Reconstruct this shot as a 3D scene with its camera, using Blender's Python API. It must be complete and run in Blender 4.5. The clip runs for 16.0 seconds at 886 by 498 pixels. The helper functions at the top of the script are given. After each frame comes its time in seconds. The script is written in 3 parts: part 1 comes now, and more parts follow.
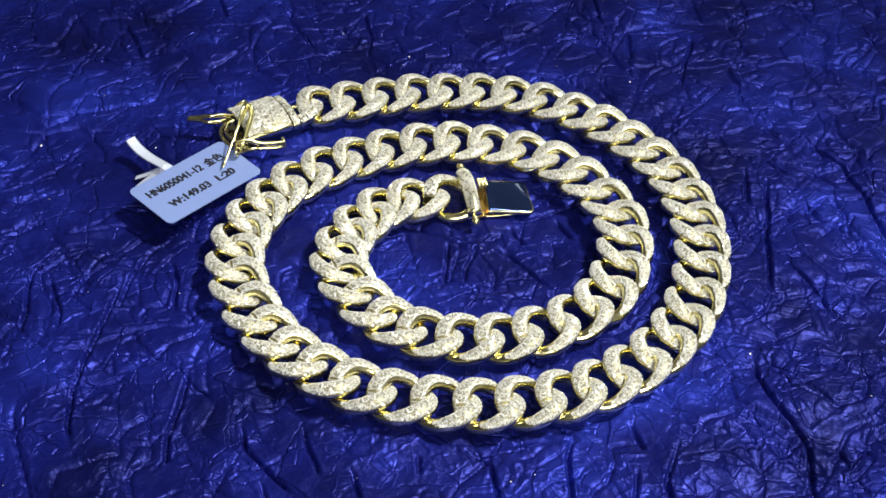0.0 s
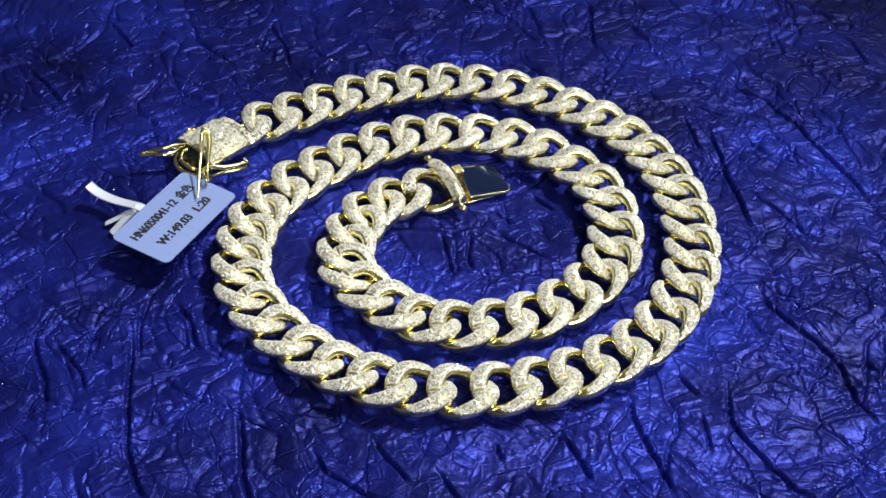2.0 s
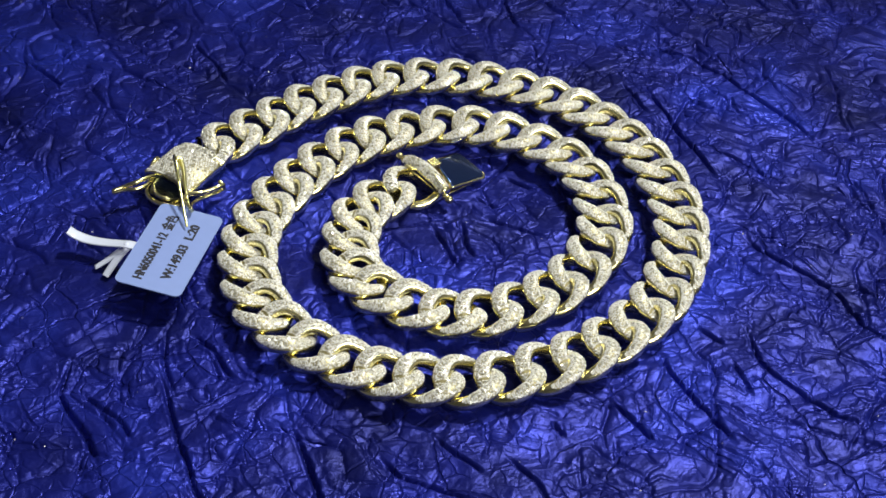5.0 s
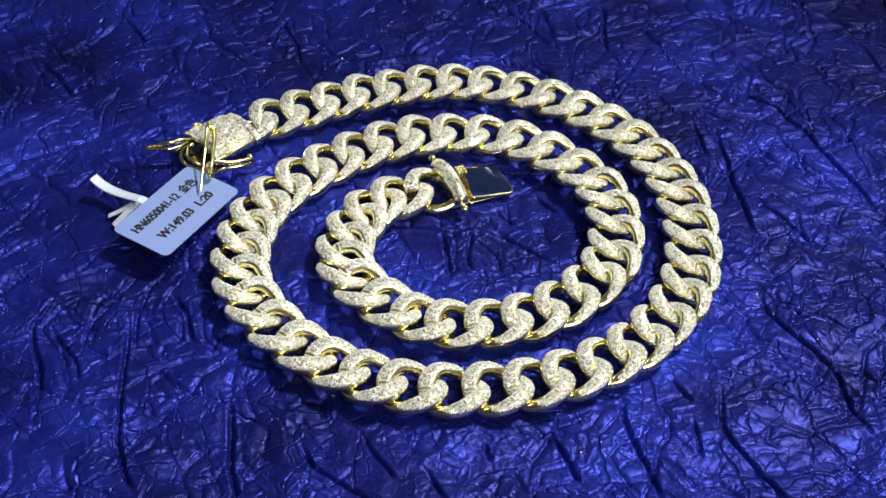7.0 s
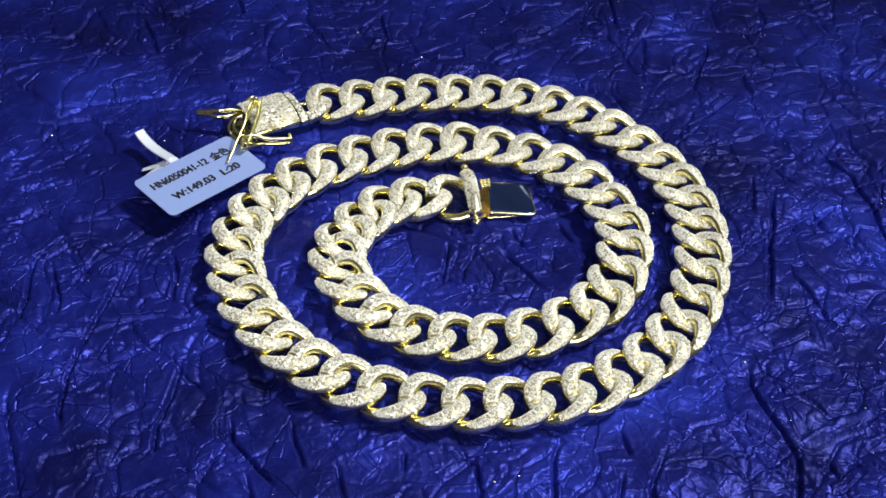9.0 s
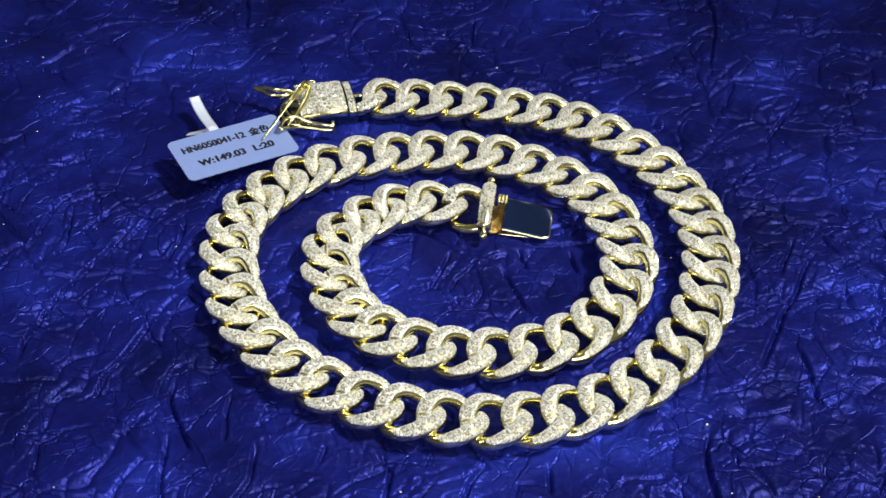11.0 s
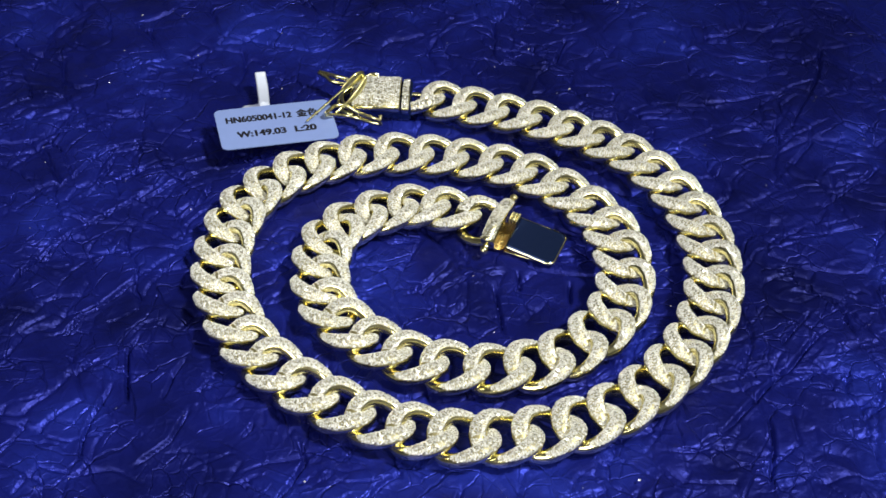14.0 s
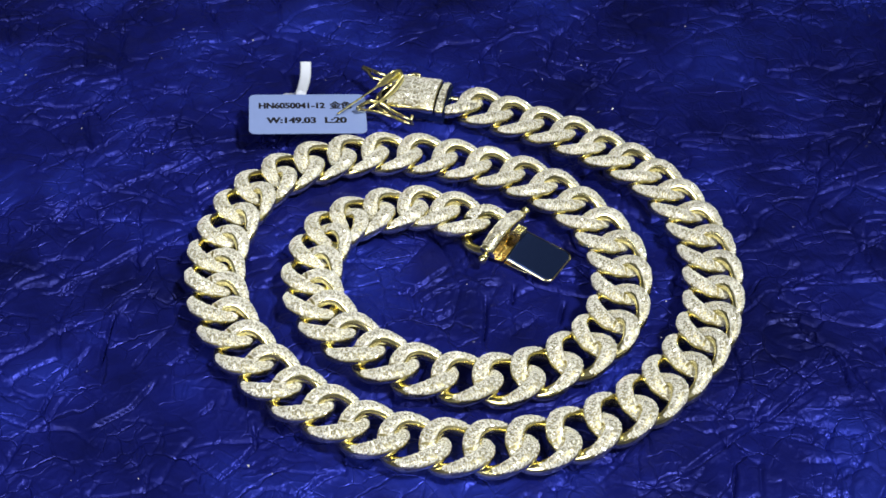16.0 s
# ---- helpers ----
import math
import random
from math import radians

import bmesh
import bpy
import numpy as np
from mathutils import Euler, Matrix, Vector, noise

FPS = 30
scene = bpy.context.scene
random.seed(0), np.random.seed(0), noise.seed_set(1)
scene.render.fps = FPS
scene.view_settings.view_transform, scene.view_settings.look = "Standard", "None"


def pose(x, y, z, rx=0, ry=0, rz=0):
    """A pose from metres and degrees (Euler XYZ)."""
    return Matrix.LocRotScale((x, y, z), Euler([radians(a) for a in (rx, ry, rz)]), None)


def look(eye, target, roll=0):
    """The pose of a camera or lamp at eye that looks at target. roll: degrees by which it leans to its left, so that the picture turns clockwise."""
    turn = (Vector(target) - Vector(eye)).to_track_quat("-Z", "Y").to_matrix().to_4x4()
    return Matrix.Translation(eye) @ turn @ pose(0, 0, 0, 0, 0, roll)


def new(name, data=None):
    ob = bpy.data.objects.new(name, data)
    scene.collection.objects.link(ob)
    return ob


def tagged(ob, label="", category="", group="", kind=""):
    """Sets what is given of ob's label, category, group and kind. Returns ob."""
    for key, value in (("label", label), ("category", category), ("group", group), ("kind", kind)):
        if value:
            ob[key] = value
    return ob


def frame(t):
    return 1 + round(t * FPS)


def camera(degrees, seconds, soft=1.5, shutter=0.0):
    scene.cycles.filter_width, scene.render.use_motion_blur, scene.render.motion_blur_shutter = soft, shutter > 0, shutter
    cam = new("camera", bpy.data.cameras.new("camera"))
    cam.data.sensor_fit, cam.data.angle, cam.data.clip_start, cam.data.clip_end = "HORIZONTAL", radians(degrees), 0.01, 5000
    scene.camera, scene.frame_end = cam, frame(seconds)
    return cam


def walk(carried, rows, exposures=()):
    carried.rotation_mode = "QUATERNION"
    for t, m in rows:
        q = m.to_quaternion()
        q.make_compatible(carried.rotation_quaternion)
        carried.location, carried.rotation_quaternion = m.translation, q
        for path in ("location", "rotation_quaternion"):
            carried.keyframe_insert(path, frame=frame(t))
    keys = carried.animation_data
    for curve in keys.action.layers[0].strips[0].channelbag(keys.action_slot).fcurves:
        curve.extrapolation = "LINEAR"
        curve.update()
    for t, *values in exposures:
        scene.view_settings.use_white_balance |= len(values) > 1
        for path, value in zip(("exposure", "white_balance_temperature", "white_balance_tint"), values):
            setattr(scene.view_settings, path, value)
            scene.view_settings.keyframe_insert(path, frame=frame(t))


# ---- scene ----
LENS = 33.97
cam = camera(LENS, 16.0, soft=1.6)
PATH = [
    (0, (0.08928, -0.18443, 0.19305), (0.00586, 0.00019, 0.00386), 4.27),
    (0.5, (0.07335, -0.19185, 0.19189), (0.00589, -0.00050, 0.00384), 4.63),
    (1, (0.05789, -0.19778, 0.19083), (0.00588, -0.00121, 0.00382), 4.93),
    (1.5, (0.04583, -0.20154, 0.18982), (0.00586, -0.00177, 0.00380), 5.12),
    (2, (0.03480, -0.20434, 0.18869), (0.00585, -0.00230, 0.00377), 5.24),
    (2.5, (0.02360, -0.20654, 0.18745), (0.00580, -0.00283, 0.00375), 5.33),
    (3, (0.01296, -0.20799, 0.18638), (0.00573, -0.00335, 0.00373), 5.42),
    (3.5, (0.00242, -0.20885, 0.18541), (0.00563, -0.00383, 0.00371), 5.51),
    (4, (-0.00706, -0.20914, 0.18460), (0.00548, -0.00422, 0.00369), 5.57),
    (4.2, (-0.00990, -0.20927, 0.18432), (0.00542, -0.00431, 0.00369), 5.56),
    (4.6, (-0.01290, -0.20944, 0.18436), (0.00533, -0.00440, 0.00369), 5.48),
    (5, (-0.01207, -0.20969, 0.18467), (0.00532, -0.00439, 0.00369), 5.36),
    (5.4, (-0.00702, -0.20996, 0.18506), (0.00541, -0.00427, 0.00370), 5.20),
    (5.8, (0.00213, -0.20984, 0.18540), (0.00559, -0.00403, 0.00370), 5.06),
    (6.3, (0.01794, -0.20866, 0.18585), (0.00591, -0.00353, 0.00372), 4.97),
    (6.5, (0.02530, -0.20755, 0.18649), (0.00600, -0.00321, 0.00373), 4.97),
    (7, (0.04343, -0.20349, 0.18865), (0.00611, -0.00238, 0.00377), 4.94),
    (7.5, (0.05903, -0.19883, 0.19022), (0.00620, -0.00169, 0.00380), 4.72),
    (8, (0.07371, -0.19329, 0.19137), (0.00624, -0.00102, 0.00383), 4.44),
    (8.5, (0.08623, -0.18755, 0.19209), (0.00624, -0.00041, 0.00384), 4.18),
    (9, (0.09922, -0.18048, 0.19309), (0.00619, 0.00022, 0.00386), 3.90),
    (9.2, (0.10461, -0.17721, 0.19331), (0.00615, 0.00048, 0.00387), 3.80),
    (9.7, (0.11750, -0.16830, 0.19310), (0.00606, 0.00106, 0.00386), 3.49),
    (10.25, (0.13077, -0.15779, 0.19254), (0.00591, 0.00172, 0.00385), 2.95),
    (10.8, (0.14242, -0.14736, 0.19198), (0.00576, 0.00238, 0.00384), 2.42),
    (11.3, (0.15124, -0.13854, 0.19167), (0.00566, 0.00290, 0.00383), 2.12),
    (11.5, (0.15411, -0.13528, 0.19158), (0.00560, 0.00307, 0.00383), 2.03),
    (12, (0.15974, -0.12878, 0.19135), (0.00548, 0.00333, 0.00383), 1.86),
    (12.5, (0.16462, -0.12254, 0.19108), (0.00534, 0.00360, 0.00382), 1.67),
    (13, (0.16933, -0.11594, 0.19057), (0.00518, 0.00389, 0.00381), 1.46),
    (13.5, (0.17519, -0.10685, 0.18948), (0.00498, 0.00425, 0.00379), 1.25),
    (14, (0.18108, -0.09631, 0.18853), (0.00468, 0.00463, 0.00377), 1.09),
    (14.5, (0.18502, -0.08847, 0.18780), (0.00443, 0.00488, 0.00376), 0.98),
    (15, (0.18862, -0.08072, 0.18692), (0.00419, 0.00513, 0.00374), 0.86),
    (15.5, (0.19185, -0.07292, 0.18613), (0.00394, 0.00535, 0.00372), 0.81),
    (16, (0.19513, -0.06329, 0.18517), (0.00359, 0.00561, 0.00370), 0.81),
]
EXPOSURES = [(0, -0.15), (2.5, -0.19), (4, -0.25), (6.5, -0.18), (9.0, -0.15), (11.5, -0.29), (16, -0.31)]
walk(cam, [(t, look(eye, target, roll)) for t, eye, target, roll in PATH], EXPOSURES)

# ---- light: a key spot and an added front fill in a plain closed room ----
world = bpy.data.worlds.new("room_air")
scene.world = world
world.use_nodes = True
world.node_tree.nodes["Background"].inputs[0].default_value = (0.55, 0.62, 0.8, 1)
world.node_tree.nodes["Background"].inputs[1].default_value = 0.025


def area_lamp(name, eye, target, size, watts, colour=(1, 1, 1)):
    data = bpy.data.lights.new(name, "AREA")
    data.shape, data.size, data.energy, data.color = "DISK", size, watts, colour
    ob = new(name, data)
    ob.matrix_world = look(eye, target)
    return ob


def spot_lamp(name, eye, target, degrees, radius, watts, colour):
    data = bpy.data.lights.new(name, "SPOT")
    data.spot_size, data.spot_blend, data.shadow_soft_size = radians(degrees), 1.0, radius
    data.energy, data.color = watts, colour
    ob = new(name, data)
    ob.matrix_world = look(eye, target)
    return ob


spot_lamp("key_lamp", (0.50, 0.50, 1.1), (0.008, -0.034, 0.0), 16.4, 0.09, 116.0, (0.985, 0.985, 0.88))
# unseen fill lamp added on the camera side to brighten the gold
area_lamp("front_fill", (0.65, -0.95, 0.95), (0.0, 0.0, 0.0), 0.9, 18.0, (1.0, 0.985, 0.93))

MM = 0.001
RNG = np.random.RandomState(7)


# ---- materials ----
def material(name):
    mat = bpy.data.materials.new(name)
    mat.use_nodes = True
    nt = mat.node_tree
    return mat, nt, nt.nodes["Principled BSDF"]


def node(nt, kind, **values):
    n = nt.nodes.new(kind)
    for key, value in values.items():
        n.inputs[key.replace("_", " ")].default_value = value
    return n


def ramp(nt, src, stops):
    n = nt.nodes.new("ShaderNodeValToRGB")
    while len(n.color_ramp.elements) < len(stops):
        n.color_ramp.elements.new(0.5)
    for e, (pos, col) in zip(n.color_ramp.elements, stops):
        e.position, e.color = pos, (*col, 1) if len(col) == 3 else col
    nt.links.new(src, n.inputs[0])
    return n.outputs[0]


def object_coords(nt):
    return nt.nodes.new("ShaderNodeTexCoord").outputs["Object"]


def bump(nt, bsdf, height, strength, distance):
    b = node(nt, "ShaderNodeBump", Strength=strength, Distance=distance)
    nt.links.new(height, b.inputs["Height"])
    nt.links.new(b.outputs[0], bsdf.inputs["Normal"])


def paper_material():
    mat, nt, p = material("blue_crinkled_paper")
    co = object_coords(nt)
    big = node(nt, "ShaderNodeTexNoise", Scale=28.0, Detail=4.0, Roughness=0.6)
    fine = node(nt, "ShaderNodeTexNoise", Scale=380.0, Detail=5.0, Roughness=0.6)
    # sparse thin wrinkles: lines between warped cells of two sizes, fading in and out
    warp = nt.nodes.new("ShaderNodeVectorMath")
    warp.operation = "MULTIPLY_ADD"
    shift = node(nt, "ShaderNodeTexNoise", Scale=150.0, Detail=3.0)
    nt.links.new(co, shift.inputs["Vector"])
    nt.links.new(shift.outputs["Color"], warp.inputs[0])
    warp.inputs[1].default_value = (0.004, 0.004, 0.0)
    nt.links.new(co, warp.inputs[2])
    # soft crumpled ridges
    ridge = node(nt, "ShaderNodeTexNoise", Scale=170.0, Detail=3.0, Roughness=0.55)
    ridge.noise_type = "RIDGED_MULTIFRACTAL"
    nt.links.new(warp.outputs[0], ridge.inputs["Vector"])
    mix = nt.nodes.new("ShaderNodeMath")
    mix.operation = "MULTIPLY_ADD"
    mix.inputs[1].default_value = 0.08
    nt.links.new(ridge.outputs[0], mix.inputs[0])
    nt.links.new(fine.outputs[0], mix.inputs[2])
    height = mix.outputs[0]
    for scale, width, weight, where in ((90.0, 0.03, -1.7, 75.0), (170.0, 0.07, 0.45, 60.0), (260.0, 0.06, -0.7, 110.0), (420.0, 0.16, 0.3, 90.0)):
        cell = nt.nodes.new("ShaderNodeTexVoronoi")
        cell.feature = "DISTANCE_TO_EDGE"
        cell.inputs["Scale"].default_value = scale
        nt.links.new(warp.outputs[0], cell.inputs["Vector"])
        line = ramp(nt, cell.outputs["Distance"], [(0.0, (1, 1, 1)), (width, (0, 0, 0))])
        patch = node(nt, "ShaderNodeTexNoise", Scale=where, Detail=1.0)
        nt.links.new(co, patch.inputs["Vector"])
        fade = nt.nodes.new("ShaderNodeMath")
        fade.operation = "MULTIPLY"
        nt.links.new(ramp(nt, patch.outputs[0], [(0.47, (0, 0, 0)), (0.66, (1, 1, 1))]), fade.inputs[0])
        nt.links.new(line, fade.inputs[1])
        add = nt.nodes.new("ShaderNodeMath")
        add.operation = "MULTIPLY_ADD"
        nt.links.new(fade.outputs[0], add.inputs[0])
        add.inputs[1].default_value = weight
        nt.links.new(height, add.inputs[2])
        height = add.outputs[0]
    for n in (big, fine):
        nt.links.new(co, n.inputs["Vector"])
    col = ramp(nt, big.outputs[0], [(0.34, (0.0036, 0.0052, 0.07)), (0.5, (0.0075, 0.0112, 0.16)), (0.68, (0.015, 0.028, 0.325))])
    nt.links.new(col, p.inputs["Base Color"])
    p.inputs["Metallic"].default_value = 0.4
    nt.links.new(ramp(nt, fine.outputs[0], [(0.3, (0.30,) * 3), (0.7, (0.46,) * 3)]), p.inputs["Roughness"])
    p.inputs["Specular IOR Level"].default_value = 0.32
    p.inputs["Specular Tint"].default_value = (0.5, 0.55, 1.0, 1)
    bump(nt, p, height, 0.6, 0.00055)
    return mat


def gold_material(name="polished_gold", colour=(0.95, 0.875, 0.50), rough=(0.16, 0.28)):
    mat, nt, p = material(name)
    co = object_coords(nt)
    n = node(nt, "ShaderNodeTexNoise", Scale=350.0, Detail=4.0)
    nt.links.new(co, n.inputs["Vector"])
    p.inputs["Metallic"].default_value = 1.0
    dark = tuple(c * 0.86 for c in colour)
    nt.links.new(ramp(nt, n.outputs[0], [(0.35, dark), (0.7, colour)]), p.inputs["Base Color"])
    nt.links.new(ramp(nt, n.outputs[0], [(0.3, (rough[0],) * 3), (0.75, (rough[1],) * 3)]), p.inputs["Roughness"])
    bump(nt, p, n.outputs[0], 0.12, 0.0004)
    return mat


def stone_material():
    mat, nt, p = material("clear_cut_stones")
    info = nt.nodes.new("ShaderNodeNewGeometry")
    nt.links.new(ramp(nt, info.outputs["Random Per Island"], [(0.0, (0.24, 0.23, 0.20)), (0.3, (0.68, 0.675, 0.62)), (0.7, (0.90, 0.895, 0.85)), (1.0, (0.96, 0.955, 0.945))]), p.inputs["Base Color"])
    p.inputs["Metallic"].default_value = 0.2
    p.inputs["Roughness"].default_value = 0.1
    p.inputs["IOR"].default_value = 2.2
    p.inputs["Coat Weight"].default_value = 0.15
    p.inputs["Coat Roughness"].default_value = 0.03
    return mat


def plain_material(name, colour, rough=0.5, metal=0.0, scale=200.0, depth=0.0002, spread=0.9):
    mat, nt, p = material(name)
    n = node(nt, "ShaderNodeTexNoise", Scale=scale, Detail=4.0)
    nt.links.new(object_coords(nt), n.inputs["Vector"])
    nt.links.new(ramp(nt, n.outputs[0], [(0.3, tuple(c * spread for c in colour)), (0.7, colour)]), p.inputs["Base Color"])
    p.inputs["Roughness"].default_value, p.inputs["Metallic"].default_value = rough, metal
    bump(nt, p, n.outputs[0], 0.15, depth)
    return mat


PAPER = paper_material()
GOLD = gold_material()
STONE = stone_material()
YELLOW = gold_material("bright_yellow_gold", (0.93, 0.87, 0.40), (0.24, 0.38))
ROSE = gold_material("warm_gold", (0.95, 0.76, 0.46), (0.2, 0.32))
# gold between the stones, coloured dark for the shade in the gaps
BED = plain_material("shade_dark_gold_bed", (0.34, 0.30, 0.15), 0.4, 0.7, 1500.0, 0.0002, 0.85)
# polished metal coloured dark blue: its reflection of paper and room is painted in
PLATE = plain_material("dark_reflection_plate", (0.028, 0.052, 0.16), 0.08, 0.8, 60.0, 0.00002, 0.95)
CARD = plain_material("pale_blue_white_card", (0.20, 0.275, 0.57), 0.38, 0.0, 500.0, 0.00008, 0.96)
FILM = plain_material("white_plastic_strip", (0.62, 0.67, 0.84), 0.25, 0.0, 300.0, 0.0001, 0.95)
INK = plain_material("black_ink", (0.012, 0.012, 0.02), 0.45, 0.0, 900.0, 0.00002, 0.7)
DARK = plain_material("blackened_metal", (0.05, 0.045, 0.035), 0.3, 0.8, 400.0, 0.0001, 0.7)
WALL = plain_material("grey_wall_paint", (0.45, 0.455, 0.47), 0.8, 0.0, 6.0, 0.001, 0.93)
TABLE = plain_material("dark_table_top", (0.06, 0.05, 0.05), 0.5, 0.0, 20.0, 0.0003, 0.8)
SPECK = plain_material("white_glitter", (0.9, 0.9, 1.0), 0.2, 0.6, 900.0, 0.00005, 0.9)


# ---- mesh helpers ----
def mesh_from(name, verts, faces, mat, smooth=True):
    me = bpy.data.meshes.new(name)
    me.from_pydata([tuple(map(float, v)) for v in verts], [], [tuple(map(int, f)) for f in faces])
    me.materials.append(mat)
    if smooth:
        me.shade_smooth()
    me.update()
    return me


def child(name, me, parent, label="", kind=""):
    ob = new(name, me)
    ob.parent = parent
    return tagged(ob, label, kind=kind)


def part(name, bm, mat, parent, label="", smooth=True, kind=""):
    me = bpy.data.meshes.new(name)
    bmesh.ops.recalc_face_normals(bm, faces=bm.faces)
    bm.to_mesh(me)
    bm.free()
    me.materials.append(mat)
    if smooth:
        me.shade_smooth()
    return child(name, me, parent, label, kind) if parent else new(name, me)


def rounded_box(bm, size, m, edge, segments=2):
    made = bmesh.ops.create_cube(bm, size=1.0, matrix=m @ Matrix.Diagonal((*size, 1)))
    edges = list({e for v in made["verts"] for e in v.link_edges})
    bmesh.ops.bevel(bm, geom=edges, offset=edge, segments=segments, profile=0.6, affect="EDGES", clamp_overlap=True)


def smooth_line(points, steps):
    pts = [Vector(p) for p in points]
    pts = [pts[0] * 2 - pts[1]] + pts + [pts[-1] * 2 - pts[-2]]
    out = []
    for i in range(1, len(pts) - 2):
        a, b, c, d = pts[i - 1 : i + 3]
        for k in range(steps):
            f = k / steps
            out.append(0.5 * (2 * b + (c - a) * f + (2 * a - 5 * b + 4 * c - d) * f * f + (3 * b - a - 3 * c + d) * f**3))
    return out + [pts[-2]]


def tube(bm, points, radii, sides=8, flat=1.0, up=(0, 0, 1), steps=6):
    """A round or flattened wire along a smooth line; radii are blended from end to end."""
    line = smooth_line(points, steps)
    rings = []
    for i, p in enumerate(line):
        t = (line[min(i + 1, len(line) - 1)] - line[max(i - 1, 0)]).normalized()
        side = t.cross(Vector(up)).normalized()
        top = side.cross(t)
        f = i / (len(line) - 1) * (len(radii) - 1)
        k = min(int(f), len(radii) - 2)
        r = radii[k] + (radii[k + 1] - radii[k]) * (f - k)
        rings.append([bm.verts.new(p + side * (r * math.cos(a)) + top * (r * flat * math.sin(a))) for a in (2 * math.pi * j / sides for j in range(sides))])
    for a, b in zip(rings, rings[1:]):
        for j in range(sides):
            bm.faces.new((a[j], a[(j + 1) % sides], b[(j + 1) % sides], b[j]))
    bm.faces.new(rings[0][::-1])
    bm.faces.new(rings[-1])


# ---- the plain room ----
def box_object(name, size, at, mat, label, category):
    bm = bmesh.new()
    rounded_box(bm, size, pose(*at), 0.004, 1)
    return tagged(part(name, bm, mat, None, smooth=False), label, category, kind="structure")


ROOM, HIGH, LOW = 1.8, 1.5, -0.75
box_object("floor", (2 * ROOM, 2 * ROOM, 0.1), (0, 0, LOW - 0.05), WALL, "plain grey floor of the room", "floor")
box_object("ceiling", (2 * ROOM, 2 * ROOM, 0.1), (0, 0, HIGH + 0.05), WALL, "plain grey painted ceiling", "ceiling")
for tag_name, sx, sy in (("north", 0, 1), ("south", 0, -1), ("east", 1, 0), ("west", -1, 0)):
    box_object("wall_" + tag_name, (0.1 if sx else 2 * ROOM + 0.2, 0.1 if sy else 2 * ROOM, HIGH - LOW + 0.2), (sx * (ROOM + 0.05), sy * (ROOM + 0.05), (HIGH + LOW) / 2), WALL, "plain grey painted wall", "wall")
box_object("table_top", (0.7, 0.7, 0.03), (0, 0.02, -0.0205), TABLE, "dark plain table top under the blue paper", "table top")


# ---- crinkled paper ----
def hash_at(ix, iy, seed):
    n = (ix.astype(np.int64) * 374761393 + iy.astype(np.int64) * 668265263 + seed * 974634777) & 0x7FFFFFFF
    n = ((n ^ (n >> 13)) * 1274126177) & 0x7FFFFFFF
    n = ((n ^ (n >> 16)) * 668265263) & 0x7FFFFFFF
    return ((n ^ (n >> 15)) & 0xFFFFFF) / float(0xFFFFFF)


def soft_noise(x, y, seed):
    ix, iy = np.floor(x), np.floor(y)
    fx, fy = x - ix, y - iy
    sx, sy = fx * fx * (3 - 2 * fx), fy * fy * (3 - 2 * fy)
    a, b, c, d = (hash_at(ix + i, iy + j, seed) for j in (0, 1) for i in (0, 1))
    return (a + (b - a) * sx) * (1 - sy) + (c + (d - c) * sx) * sy - 0.5


def facets(x, y, seed):
    """Flat triangles with sharp edges between random heights."""
    s = (x + y) * 0.366025
    u, v = x + s, y + s
    iu, iv = np.floor(u), np.floor(v)
    fu, fv = u - iu, v - iv
    low = fu > fv
    h0, h3 = hash_at(iu, iv, seed), hash_at(iu + 1, iv + 1, seed)
    h1 = np.where(low, hash_at(iu + 1, iv, seed), hash_at(iu, iv + 1, seed))
    big, small = np.maximum(fu, fv), np.minimum(fu, fv)
    return h0 * (1 - big) + h1 * (big - small) + h3 * small - 0.5


def cell_edges(x, y, seed):
    """Distance to the nearest edge between irregular cells."""
    ix, iy = np.floor(x), np.floor(y)
    f1, f2 = np.full(x.shape, 9.0), np.full(x.shape, 9.0)
    for dx in (-1, 0, 1):
        for dy in (-1, 0, 1):
            px, py = ix + dx + hash_at(ix + dx, iy + dy, seed), iy + dy + hash_at(ix + dx, iy + dy, seed + 1)
            d = np.hypot(px - x, py - y)
            f2 = np.minimum(f2, np.maximum(f1, d))
            f1 = np.minimum(f1, d)
    return f2 - f1


def crease(x, y, points, wide, deep):
    """A folded groove along a bent line, in millimetres."""
    best = np.full(x.shape, 1e9)
    along = np.zeros(x.shape)
    total = len(points) - 1
    for i, ((ax, ay), (bx, by)) in enumerate(zip(points, points[1:])):
        dx, dy = bx - ax, by - ay
        f = np.clip(((x - ax) * dx + (y - ay) * dy) / (dx * dx + dy * dy), 0, 1)
        d = np.hypot(x - ax - f * dx, y - ay - f * dy)
        along = np.where(d < best, (i + f) / total, along)
        best = np.minimum(best, d)
    fade = np.clip(np.minimum(along, 1 - along) * 6, 0.15, 1)
    return -deep * fade * np.exp(-best / wide) + 0.16 * deep * fade * np.exp(-((best - 2.2 * wide) / (1.2 * wide)) ** 2)


CREASES = []  # long folds: bent line in mm, width, depth
CREASES.append(([(66.4, 8.5), (69.4, 4.5), (75.4, -1.4), (81.5, -7.3), (84.5, -17.4), (88.5, -22.4)], 0.32, 1.8))
CREASES.append(([(61.0, -18.8), (62.9, -26.9), (69.0, -32.9), (74.0, -38.9), (77.1, -40.9)], 0.32, 1.8))
CREASES.append(([(44.6, -25.1), (46.6, -31.2), (49.6, -36.2), (52.5, -43.3), (54.5, -47.4)], 0.32, 1.8))
CREASES.append(([(30.2, -37.5), (35.3, -38.5), (41.3, -47.5)], 0.28, 1.4))
